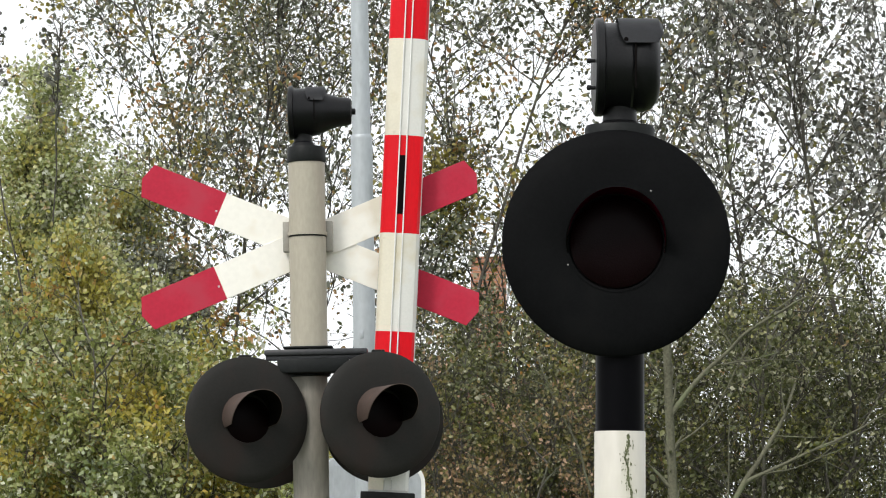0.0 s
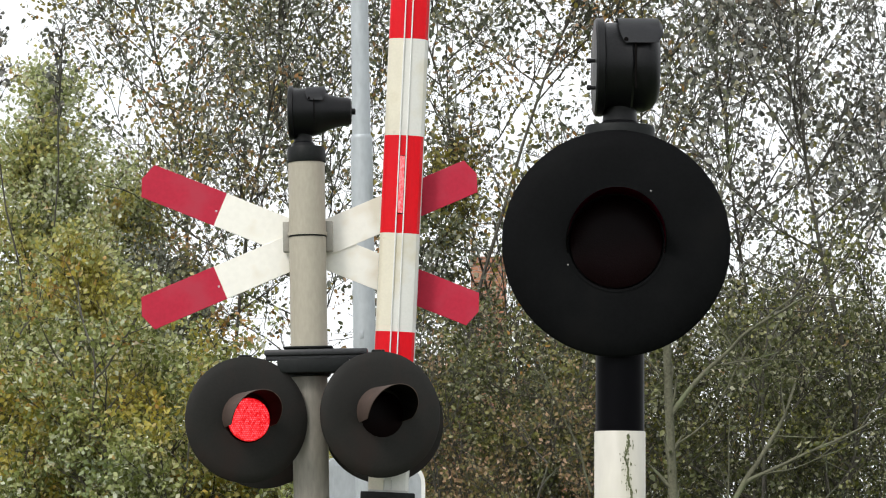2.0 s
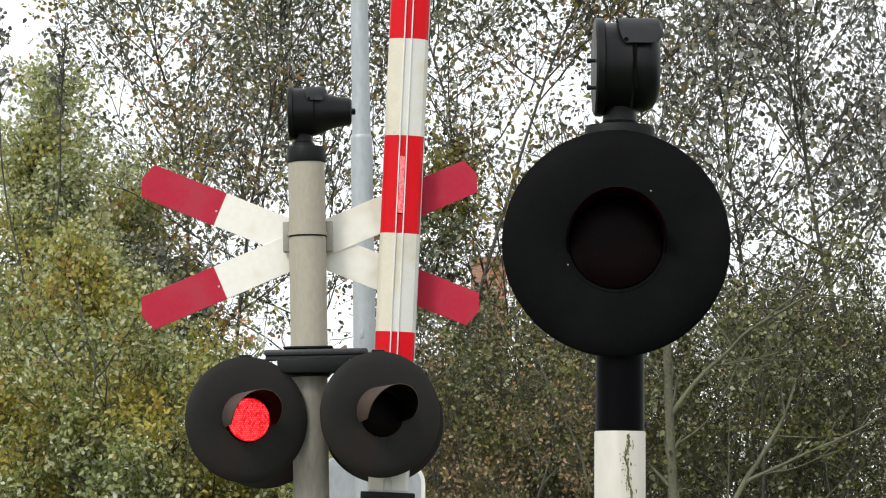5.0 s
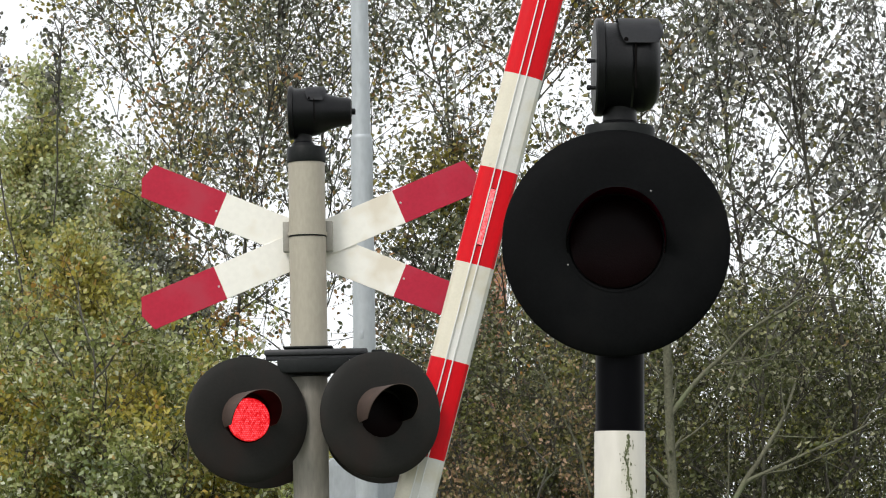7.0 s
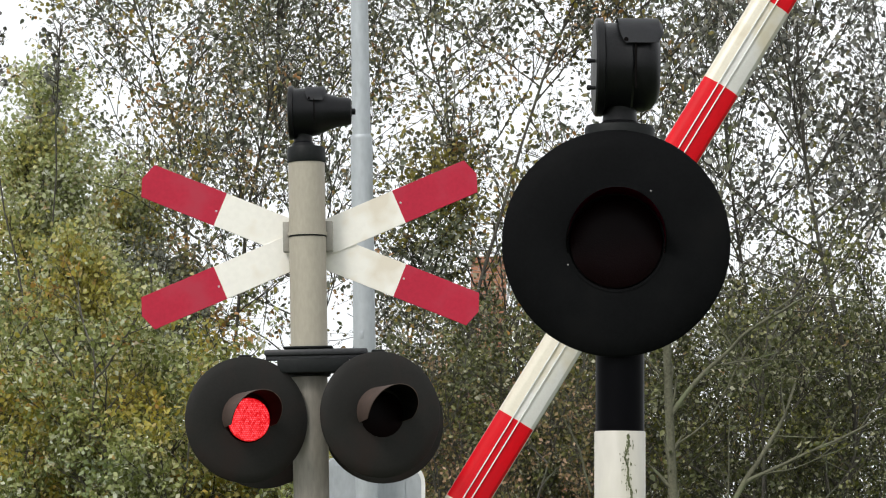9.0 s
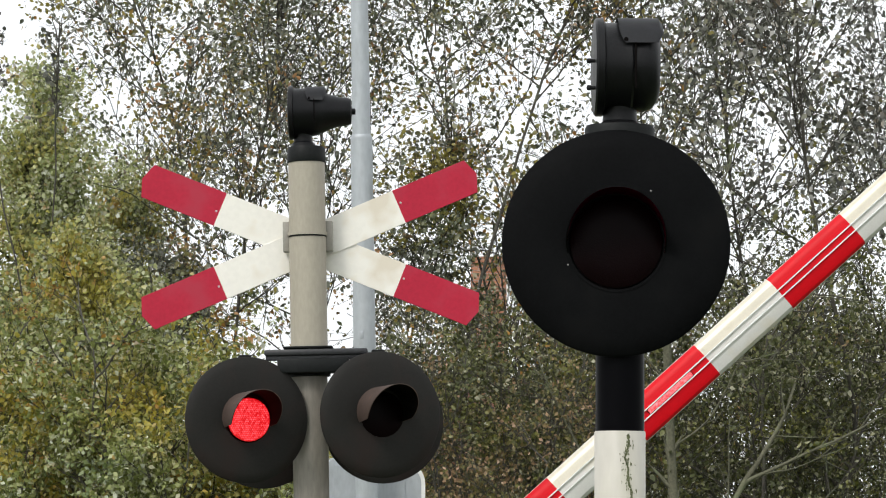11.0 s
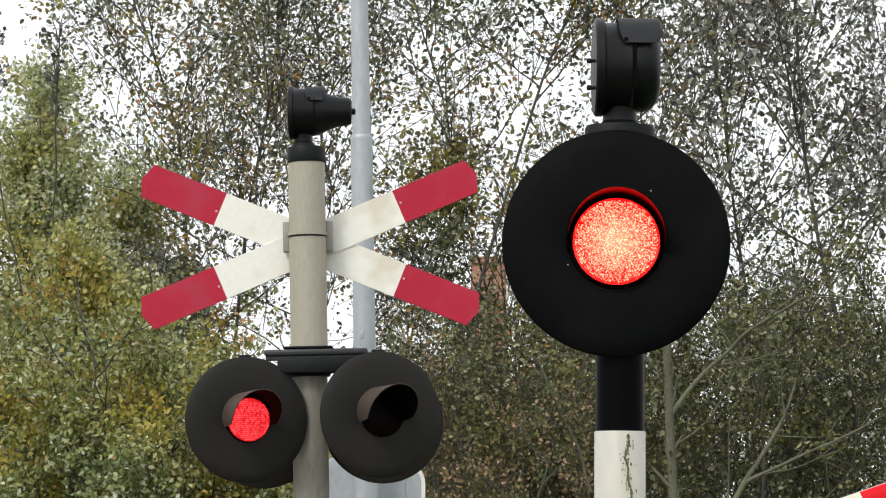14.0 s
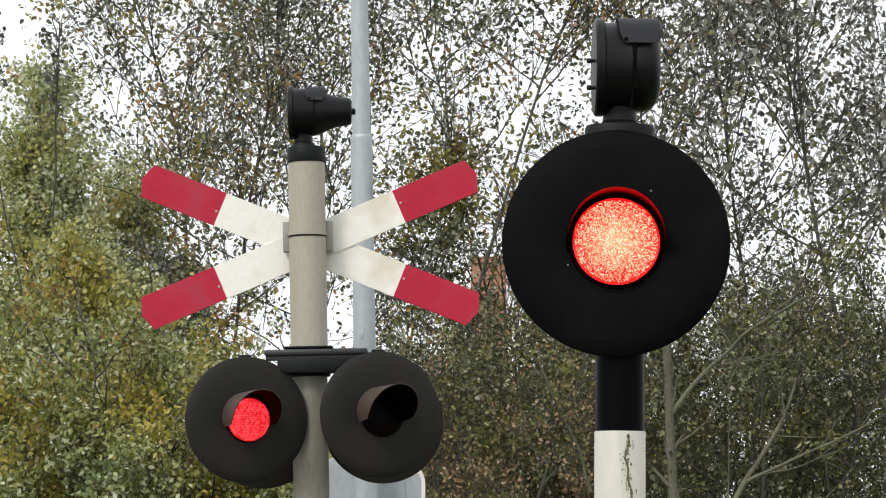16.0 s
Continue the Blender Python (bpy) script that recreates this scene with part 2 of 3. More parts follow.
def box(sx, sy, sz, at=(0, 0, 0), bevel=0.004, m=None):
    bm = bmesh.new()
    bmesh.ops.create_cube(bm, size=1.0, matrix=Matrix.Translation(at) @ Matrix.Diagonal((sx, sy, sz, 1)))
    if bevel:
        bmesh.ops.bevel(bm, geom=list(bm.edges), offset=bevel, segments=2, affect="EDGES", profile=0.5)
    if m is not None:
        bm.transform(m)
    return bm


def slab(outline, y0, y1, bevel=0.0):
    """A plate from an outline in x and z, between two depths."""
    bm = bmesh.new()
    a = [bm.verts.new((x, y0, z)) for x, z in outline]
    b = [bm.verts.new((x, y1, z)) for x, z in outline]
    bm.faces.new(a)
    bm.faces.new(b[::-1])
    for i in range(len(a)):
        j = (i + 1) % len(a)
        bm.faces.new((a[i], b[i], b[j], a[j]))
    bmesh.ops.recalc_face_normals(bm, faces=bm.faces)
    if bevel:
        bmesh.ops.bevel(bm, geom=list(bm.edges), offset=bevel, segments=1, affect="EDGES")
    return bm


def joined(*meshes):
    out = bmesh.new()
    for one in meshes:
        me = bpy.data.meshes.new("piece")
        one.to_mesh(me)
        one.free()
        out.from_mesh(me)
        bpy.data.meshes.remove(me)
    return out


# ---- the ground ----
def build_ground():
    bm = bmesh.new()
    bmesh.ops.create_grid(bm, x_segments=60, y_segments=60, size=900)
    for v in bm.verts:
        d = math.hypot(v.co.x, v.co.y)
        v.co.z = 0.0 if d < 60 else 0.25 * noise.noise(v.co * 0.01) - 0.3
    tagged(part("ground", bm, GRASS), "flat grass verge that reaches the horizon", "ground", kind="structure")


# ---- lamps ----
def lamp(parent, m, board_paint, visor_paint, led_paint, ground_paint, inside_paint, reach_most, working=True, screws=(), rim=0.238, k=1.0, hood=False):
    """A round signal lamp that faces -y: dished board, visor, dark lens, diode cluster, housing."""
    board = part("backboard", lathe([(0.095 * k, 0.004), (0.10 * k, -0.004), (0.15, -0.006), (rim - 0.038, -0.002), (rim - 0.006, 0.006), (rim, 0.012), (rim, 0.018), (rim - 0.008, 0.020), (0.19, 0.012), (0.12, 0.006), (0.095 * k, 0.006), (0, 0.006)], 72, "y", pose(0, 0, 0, 0, 0, 180)), board_paint, parent, "round matt black target board of a signal lamp", m)
    part("housing", lathe([(0.12, 0.006), (0.125, 0.02), (0.118, 0.045), (0.095, 0.060), (0.05, 0.067), (0, 0.068)], 40, "y", pose(0, 0, 0, 0, 0, 180)), CAST_BLACK, board, "rounded black lamp housing")
    d, v, shift = (k * 1.04, 0.91, (-0.007, 0.010)) if hood else (k, k, (0, 0))
    # The visor is a tube cut slanting: long above, short below.
    bm = bmesh.new()
    n, rings = 56, []
    for r, inset in ((0.1045, 0.0), (0.1045, 1.0), (0.1015, 1.0), (0.1015, 0.0)):
        ring = []
        for i in range(n):
            a = 2 * math.pi * i / n
            if hood:
                # a half tube that ends level, a little under its middle, and slants forward to the top
                up = 0.42 + 0.58 * ((math.sin(a) + 0.36) / 1.36) ** 0.7 if math.sin(a) > -0.36 else 0.0
                reach = 0.0005 + reach_most * up
            else:
                up = max(0.0, (math.sin(a) + 0.15) / 1.15)
                reach = 0.006 + (reach_most - 0.006) * up ** 0.6
            ring.append(bm.verts.new((v * r * math.cos(a) + shift[0], -reach * inset + 0.002 * (1 - inset), v * r * math.sin(a) + shift[1])))
        rings.append(ring)
    for row in range(4):
        for i in range(n):
            j = (i + 1) % n
            f = bm.faces.new((rings[row][i], rings[row][j], rings[(row + 1) % 4][j], rings[(row + 1) % 4][i]))
            f.material_index = 1 if row == 2 else 0
    part("visor", bm, [visor_paint, inside_paint], board, "slanting tube visor, rusty outside and black inside")
    part("lens", lathe([(0, -0.0135), (0.05 * k, -0.012), (0.085 * k, -0.008), (0.0955 * d, -0.004), (0.0955 * d, 0.002), (0, 0.002)], 48, "y"), LENS_DARK, board, "dark red unlit lens", pose(0, 0, 0, 0, 0, 180))
    for x, z in screws:
        part("screw", lathe([(0, -0.005), (0.0014, -0.0046), (0.0024, -0.0035), (0.0024, 0.004)], 8, "y", pose(0, 0, 0, 0, 0, 180)), WORN_STEEL, board, "small worn screw head", pose(x, -0.002, z))
    if not working:
        return board, None
    # The diode cluster: a disc with a field of small domes.
    bm = lathe([(0, -0.003), (0.086 * d, -0.003), (0.0905 * d, 0.0), (0.0905 * d, 0.003), (0, 0.003)], 48, "y", pose(0, 0, 0, 0, 0, 180))
    step, loose = (0.0046, 0.0024) if led_paint is LED_NEAR else (0.0088, 0.0)
    spread, jig = int(0.09 / step / 0.866) + 1, random.Random(3)
    for r in range(-spread, spread + 1):
        for c in range(-spread, spread + 1):
            x, z = (c + 0.5 * (r % 2)) * step + jig.uniform(-loose, loose), r * step * 0.866 + jig.uniform(-loose, loose)
            if math.hypot(x, z) < d * (0.0855 if loose else 0.086):
                ring = [bm.verts.new((x + step * 0.44 * math.cos(a), -0.0034, z + step * 0.44 * math.sin(a))) for a in (0, 1.047, 2.094, 3.142, 4.189, 5.236)]
                top = bm.verts.new((x, -0.0058, z))
                for i in range(6):
                    bm.faces.new((ring[i], ring[(i + 1) % 6], top)).material_index = 1
    led = part("lamp_disc", bm, [ground_paint, led_paint], board, "round red signal light with fine diode dots", pose(0, 0.05, 0))
    return board, led


def side_lamp(parent, m, blunt):
    """A small lamp that shines along -x: bezel, drum, tapering back, lid with a catch."""
    if blunt:
        prof = [(0, -0.002), (0.080, -0.002), (0.096, 0.0), (0.100, 0.004), (0.100, 0.018), (0.092, 0.021), (0.090, 0.026), (0.092, 0.075), (0.088, 0.080), (0.0885, 0.084), (0.0905, 0.105), (0.083, 0.124), (0.066, 0.136), (0, 0.141)]
    else:
        prof = [(0, -0.002), (0.080, -0.002), (0.098, 0.0), (0.102, 0.004), (0.102, 0.018), (0.094, 0.021), (0.091, 0.027), (0.091, 0.090), (0.088, 0.105), (0.078, 0.135), (0.066, 0.160), (0.057, 0.195), (0.052, 0.236), (0.047, 0.246), (0.02, 0.248), (0.012, 0.250), (0.012, 0.262), (0, 0.264)]
    prof = [(r * 1.045, a) for r, a in prof]
    body = part("side_lamp", lathe(prof, 40, "x"), CAST_BLACK, parent, "black cast side lamp in a round drum housing", m)
    x0, x1 = (0.048, 0.142) if blunt else (0.070, 0.150)
    # The lid bends over the top of the drum.
    bm, rows = bmesh.new(), []
    for i in range(15):
        a = radians(-70 + 140 * i / 14)
        droop = 1.0 if blunt else 0.97
        curl = 0.012 * max(0.0, abs(i - 7) - 5.0) ** 1.6 / 2 ** 1.6
        rows.append([bm.verts.new((x, -(0.1045 * droop) * math.sin(a), 0.1045 * droop * math.cos(a) - (0.012 if x > x1 - 0.002 else 0))) for x in (x0 + curl, x0 + curl + 0.006, (x0 + x1) / 2, x1 - 0.008 - curl, x1 - curl)])
    for p, q in zip(rows, rows[1:]):
        for i in range(4):
            bm.faces.new((p[i], p[i + 1], q[i + 1], q[i]))
    bmesh.ops.solidify(bm, geom=list(bm.faces), thickness=0.006)
    part("lid", bm, surface("lid_grey", (0.026, 0.027, 0.031), 0.42, vary=0.15, fine=150, broad=14, bump=0.05), body, "dark grey curved rain lid")
    # A black bar added on the drum to stand for a thin groove.
    part("groove_line", box(0.004, 0.004, 0.10, (x0 + 0.034, -0.0935, -0.010), 0.001), VISOR_INSIDE, body)
    part("rivet", lathe([(0, -0.004), (0.004, -0.003), (0.005, 0.002)], 10, "y", pose(0, 0, 0, 0, 0, 180)), VISOR_INSIDE, body, "", pose(x0 + 0.014, -0.096, 0.043))
    for z in ((0.001, -0.056) if blunt else ()):
        part("thumb_screw", lathe([(0, -0.020), (0.005, -0.019), (0.006, -0.012), (0.004, -0.010), (0.004, 0.004), (0, 0.004)], 10, "x"), CAST_BLACK, body, "", pose(0.0, -0.070, z))
    part("neck", lathe([(0.046, -0.137), (0.045, -0.124), (0.037, -0.117), (0.035, -0.085), (0.038, -0.078)], 28), CAST_BLACK, body, "", pose(0.055, 0, 0))
    return body


# ---- the crossing signal with the cross-shaped sign ----
def crossing_signal():
    base = thing("crossing_signal", pose(-0.476, 9.80, 0, 0, -1.19, 0), "cream-grey crossing post with red-and-white cross and twin red lamps", "railway signal")
    part("post", lathe([(0.0, 0.0), (0.078, 0.0), (0.078, 0.02), (0.0695, 0.02), (0.0695, 2.205), (0, 2.205)], 40), POST_SHADED, base, "cream-grey painted steel post, slightly weathered, with painted-in shade")
    part("upper_post", lathe([(0.0, 2.2), (0.0715, 2.2), (0.0725, 2.235), (0.0720, 2.985), (0, 2.985)], 40), POST_PAINT, base, "cream-grey upper post tube")
    part("cap", lathe([(0, 2.97), (0.0745, 2.97), (0.0765, 2.975), (0.0755, 3.024), (0.072, 3.032), (0.045, 3.035), (0, 3.036)], 40), DARK_STEEL, base, "black post cap")
    side_lamp(base, pose(-0.066, 0, 3.172), False)
    # clamp and plates that hold the cross
    part("clamp_ring", lathe([(0.0725, 2.682), (0.078, 2.682), (0.078, 2.695), (0.0725, 2.695)], 40), POST_PAINT, base, "thin grey clamp ring")
    # A dark ring stands in for the shadow line under the clamp.
    part("clamp_shadow_gap", lathe([(0.0722, 2.676), (0.0745, 2.676), (0.0745, 2.682), (0.0722, 2.682)], 40), DARK_STEEL, base)
    for sx in (-1, 1):
        part("mounting_plate", box(0.030, 0.055, 0.118, (sx * 0.083, 0.045, 2.683), 0.003), surface("plate_grey", (0.30, 0.285, 0.25), 0.55, vary=0.1, bump=0.05), base, "grey steel mounting plate")
    # the two blades of the cross
    half, w = 0.719, 0.0695
    for lean, depth in ((22.8, 0.098), (-22.0, 0.090)):
        m = pose(0.004, depth, 2.657, 0, lean, 0)
        mid = 0.3835
        blade = part("sign_blade", slab([(-mid, -w), (mid, -w), (mid, w), (-mid, w)], -0.003, 0.003, 0.0008), SIGN_WHITE, base, "white blade of a crossing cross with red ends", m, smooth=False)
        for s in (-1, 1):
            out = [(s * mid, -w), (s * (half - 0.026), -w), (s * half, 0.0), (s * (half - 0.026), w), (s * mid, w)]
            part("red_end", slab(out, -0.0034, 0.0032, 0.0008), SIGN_RED, blade, "dark red end of the blade", smooth=False)
            part("bolt", lathe([(0, -0.007), (0.004, -0.006), (0.0048, -0.003)], 10, "y", pose(0, 0, 0, 0, 0, 180)), ARM_METAL, blade, "", pose(s * (mid + 0.012), 0, 0.012 * s))
    # cross bar that carries the lamps
    bar = part("lamp_bracket", joined(box(0.40, 0.062, 0.024, (0.032, -0.098, 2.218), 0.008), box(0.39, 0.045, 0.018, (0.032, -0.092, 2.198), 0.003)), BAR_STEEL, base, "dark grey steel channel bar")
    part("collar", lathe([(0.073, 2.128), (0.082, 2.130), (0.082, 2.170), (0.098, 2.176), (0.098, 2.206), (0.092, 2.236), (0.0735, 2.240)], 36), DARK_STEEL, bar, "black collar round the post")
    part("bracket_block", box(0.275, 0.12, 0.054, (0.020, -0.070, 2.166), 0.005), DARK_STEEL, bar, "black clamp block under the bar")
    part("cover_plate", box(0.19, 0.19, 0.008, (0.0, -0.02, 2.2385), 0.003), DARK_STEEL, bar, "thin black plate round the post")
    leds = []
    for x, z, turn in ((-0.230, 1.960, 20.0), (0.283, 1.970, 20.0)):
        board, led = lamp(base, pose(x, -0.18, z, 0, 0, turn), DULL_BLACK, VISOR_RUST, LED_FAR, GLOW_FAR, VISOR_INSIDE, 0.245, rim=0.242, k=0.885, hood=True)
        leds.append(led)
        part("hanger", box(0.05, 0.025, 0.16, (0, 0.03, 0.17), 0.005), DARK_STEEL, board)
        lamp(base, pose(x + (0.034 if x < 0 else -0.006), 0.155, z - 0.018, 0, 0, 180 + turn - 10), DULL_BLACK, VISOR_RUST, LED_FAR, GLOW_FAR, VISOR_INSIDE, 0.245, False, rim=0.242, k=0.885, hood=True)
    # bearing of the barrier on the post
    part("bearing_block", box(0.26, 0.10, 0.22, (-0.10, 0.07, 1.233), 0.015), GALVANISED, base, "galvanised barrier bearing block")
    part("shaft", lathe([(0, -0.125), (0.03, -0.125), (0.03, 0.09), (0, 0.09)], 24, "y"), ARM_METAL, base, "", pose(-0.103, 0, 1.233))
    return leds


# ---- the barrier arm ----
def barrier_arm():
    """Its origin is the hinge; upright when not turned; the arm stands off to one side."""
    A, U, C = 1.864, 0.3864, 0.3756
    arm = thing("barrier_arm", pose(-0.609, 9.80, 1.230, 0, 2.49, 0), "red and white striped barrier arm with reflective panels, lowering", "barrier")
    start, end = A - 3.75 * U, A + 8 * U
    # hollow body: flat back, sides, bevelled front
    outline = [(-0.0785, 0.030), (-0.0785, 0.000), (-0.068, -0.011), (-0.020, -0.028), (0.018, -0.028), (0.066, -0.014), (0.0795, 0.000), (0.0795, 0.030)]
    bm = bmesh.new()
    lo = [bm.verts.new((C + x, y, start)) for x, y in outline]
    hi = [bm.verts.new((C + x, y, end)) for x, y in outline]
    bm.faces.new(lo)
    bm.faces.new(hi[::-1])
    for i in range(len(lo)):
        j = (i + 1) % len(lo)
        bm.faces.new((lo[i], lo[j], hi[j], hi[i]))
    part("arm_body", bm, ARM_METAL, arm, "pale aluminium hollow profile")
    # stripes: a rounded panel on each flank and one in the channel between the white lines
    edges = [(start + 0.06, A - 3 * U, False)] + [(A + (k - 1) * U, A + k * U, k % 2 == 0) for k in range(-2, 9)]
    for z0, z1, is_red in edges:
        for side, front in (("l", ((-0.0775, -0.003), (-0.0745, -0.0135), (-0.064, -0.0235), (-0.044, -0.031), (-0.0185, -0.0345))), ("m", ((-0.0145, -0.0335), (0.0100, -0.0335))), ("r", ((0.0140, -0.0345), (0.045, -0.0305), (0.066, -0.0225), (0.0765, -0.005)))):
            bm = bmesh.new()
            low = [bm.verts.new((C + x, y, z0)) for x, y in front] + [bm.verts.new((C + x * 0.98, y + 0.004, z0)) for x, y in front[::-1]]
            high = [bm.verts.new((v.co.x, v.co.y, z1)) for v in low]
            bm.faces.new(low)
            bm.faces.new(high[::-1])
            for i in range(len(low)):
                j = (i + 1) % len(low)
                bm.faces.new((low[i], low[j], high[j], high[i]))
            part("red_panel" if is_red else "white_panel", bm, ARM_RED if is_red else (ARM_SHADED_WHITE if side == "l" else ARM_WHITE), arm, "bright red reflective panel" if is_red else "off-white reflective panel")
    for x in (-0.0165, 0.0120):
        part("trim_line", box(0.0050, 0.010, end - start - 0.1, (C + x, -0.0365, (start + end) / 2 + 0.05), 0.0012), TRIM_WHITE, arm, "thin white trim line")
    strips = []
    for k in (0, 4, 8):
        z = A - 0.08 - 0.115 + (k * U if k else 0)
        slot = part("light_slot", box(0.0225, 0.006, 0.232, (C - 0.0022, -0.0350, z), 0.001), VISOR_INSIDE, arm, "dark slot of a warning light")
        bm = box(0.019, 0.003, 0.225, (0, 0, 0), 0.0008)
        strip = part("diode_strip", bm, LED_STRIP, slot, "strip of red warning diodes", pose(C - 0.0022, -0.0300, z))
        strips.append((strip, C - 0.0022, z))
    # root of the arm
    part("sleeve", box(0.180, 0.085, 0.24, (C, 0.002, start - 0.10), 0.006), ARM_METAL, arm, "grey sleeve that holds the arm")
    part("clamp_bar", box(0.21, 0.11, 0.035, (C, 0.0, start + 0.035), 0.005), DARK_STEEL, arm, "black clamp bar")
    part("spacer", box(0.14, 0.036, 0.14, (C, -0.0575, start - 0.12), 0.004), ARM_METAL, arm)
    part("crank_plate", slab([(-0.09, -0.10), (0.09, -0.12), (C + 0.085, start - 0.22), (C + 0.085, start - 0.03), (C - 0.085, start - 0.03), (-0.09, 0.10)], -0.087, -0.075, 0.003), GALVANISED, arm, "galvanised crank plate", smooth=False)
    return arm, strips


# ---- the nearer signal ----
def lamp_signal():
    base = thing("lamp_signal", pose(0.358, 5.27, 0, 0, 0.4, 0), "black and white post with one large round red crossing lamp", "railway signal")
    part("white_post", lathe([(0, 0.0), (0.0535, 0.0), (0.0535, 1.768), (0.0525, 1.770), (0, 1.770)], 40), WHITE_POST, base, "white painted lower post with green algae streaks")
    part("black_post", lathe([(0, 1.77), (0.0512, 1.77), (0.0512, 2.40), (0, 2.40)], 40), surface("black_gloss", (0.0022, 0.0022, 0.003), 0.35, vary=0.2, bump=0.03, gloss=0.04), base, "glossy black upper post")
    # algae that ran down the white paint: a crooked trail of flecks
    rng = random.Random(5)
    bm, r = bmesh.new(), 0.0538
    for _ in range(620):
        z = 1.762 - rng.random() ** 1.2 * 0.45
        trail = 13 + (1.77 - z) * 26 + 4 * math.sin(z * 47) + 2 * math.sin(z * 131)
        a = radians(-90 + trail + rng.gauss(0, 1.6 if rng.random() < 0.6 else 6.5))
        h, w = rng.uniform(0.0008, 0.0052), rng.uniform(0.0004, 0.0015)
        turned = [(w * math.cos(t) * rng.uniform(0.6, 1.2), h * math.sin(t) * rng.uniform(0.6, 1.2)) for t in (0.2, 1.2, 2.3, 3.3, 4.4, 5.4)]
        top = [bm.verts.new(((r + 0.0005) * math.cos(a + dx / r), (r + 0.0005) * math.sin(a + dx / r), z + dz)) for dx, dz in turned]
        low = [bm.verts.new(((r - 0.0006) * math.cos(a + dx / r), (r - 0.0006) * math.sin(a + dx / r), z + dz)) for dx, dz in turned]
        bm.faces.new(top)
        for i in range(6):
            bm.faces.new((top[i], low[i], low[(i + 1) % 6], top[(i + 1) % 6]))
    tagged(part("algae_streak", bm, MOSS, base, "dark green algae streak down the paint"), kind="stuff")
    part("collar", lathe([(0.050, 2.35), (0.073, 2.36), (0.0745, 2.408), (0.071, 2.416), (0.050, 2.419), (0, 2.419)], 36, "z", Matrix.Diagonal((1, 0.68, 1, 1))), DARK_STEEL, base, "black collar on the post top")
    side_lamp(base, pose(-0.055, 0.0, 2.542), True)
    board, led = lamp(base, pose(-0.013, -0.075, 2.160, 0, 0, -2.5), DEEP_BLACK, DEEP_BLACK, LED_NEAR, GLOW_NEAR, VISOR_RED_SHEEN, 0.115, True, ((0.072, 0.107), (-0.10, -0.048)))
    part("lamp_arm", box(0.07, 0.07, 0.07, (0, 0.05, 0), 0.006), DARK_STEEL, board)
    return led


# ---- the galvanised pole and cabinet behind ----
def steel_pole():
    base = thing("steel_pole", pose(-0.316, 11.5, 0, 0, -1.05, 0), "galvanised steel street pole, stepped in two widths", "pole")
    part("lower_tube", lathe([(0, 0), (0.056, 0), (0.0515, 1.0), (0.0505, 3.318), (0.0505, 3.326), (0.046, 3.338), (0, 3.338)], 32), GALVANISED, base)
    part("upper_tube", lathe([(0, 3.30), (0.043, 3.30), (0.0395, 4.2), (0.036, 6.2), (0, 6.2)], 32), GALVANISED, base)
    part("tag_band", lathe([(0.0508, 2.36), (0.0525, 2.36), (0.0525, 2.392), (0.0508, 2.392)], 32), GALVANISED, base, "thin metal band")
    part("tag", box(0.018, 0.005, 0.035, (-0.012, -0.052, 2.41), 0.001), GALVANISED, base, "small metal tag")


def cabinet():
    w, h = 0.225, 1.835
    out = [(-w, 0.0), (w, 0.0)] + [(w - 0.10 + 0.10 * math.cos(radians(a)), h - 0.10 + 0.10 * math.sin(radians(a))) for a in range(0, 91, 10)] + [(-w + 0.02, h + 0.02), (-w, h)]
    base = thing("equipment_cabinet", pose(-0.310, 11.80, 0), "pale galvanised equipment cabinet with a rounded corner", "cabinet")
    part("shell", slab(out, -0.15, 0.25, 0.006), GALVANISED, base, "galvanised sheet shell")
    arc = [radians(a) for a in range(0, 71, 10)]
    outer = [(w + 0.003, 0.1)] + [(w - 0.10 + 0.103 * math.cos(a), h - 0.10 + 0.103 * math.sin(a)) for a in arc]
    inner = [(w - 0.015, 0.1)] + [(w - 0.10 + 0.085 * math.cos(a), h - 0.10 + 0.085 * math.sin(a)) for a in arc]
    part("edge_strip", slab(outer + inner[::-1], -0.160, -0.145), TRIM_WHITE, base, "pale rounded edge strip")
    part("door", slab([(-w + 0.03, 0.15), (w - 0.09, 0.15), (w - 0.09, h - 0.06), (-w + 0.03, h - 0.012)], -0.158, -0.149, 0.002), GALVANISED, base, "flat cabinet door")


# ---- the house behind the trees ----
def brick_house():
    base = thing("brick_house", pose(0.9, 46, 0), "red brick house with a chimney, mostly behind trees", "house")
    part("wall", box(4.4, 5.0, 2.6, (0.6, 2.8, 1.3), 0.0), BRICK, base, "red brick wall", smooth=False)
    bm = bmesh.new()
    a = [bm.verts.new(p) for p in ((-1.8, 0.0, 2.6), (3.0, 0.0, 2.6), (3.0, 2.8, 4.2), (-1.8, 2.8, 4.2), (-1.8, 5.6, 2.6), (3.0, 5.6, 2.6))]
    for f in ((0, 1, 2, 3), (3, 2, 5, 4), (0, 3, 4), (1, 5, 2), (0, 4, 5, 1)):
        bm.faces.new([a[i] for i in f])
    roof = part("roof", bm, ROOF_TILE, base, "brown tiled roof", smooth=False)
    part("chimney", joined(box(0.68, 0.7, 3.1, (-0.02, 2.4, 4.92), 0.0), box(0.76, 0.78, 0.13, (-0.02, 2.4, 6.44), 0.01)), BRICK, roof, "red brick chimney", smooth=False)


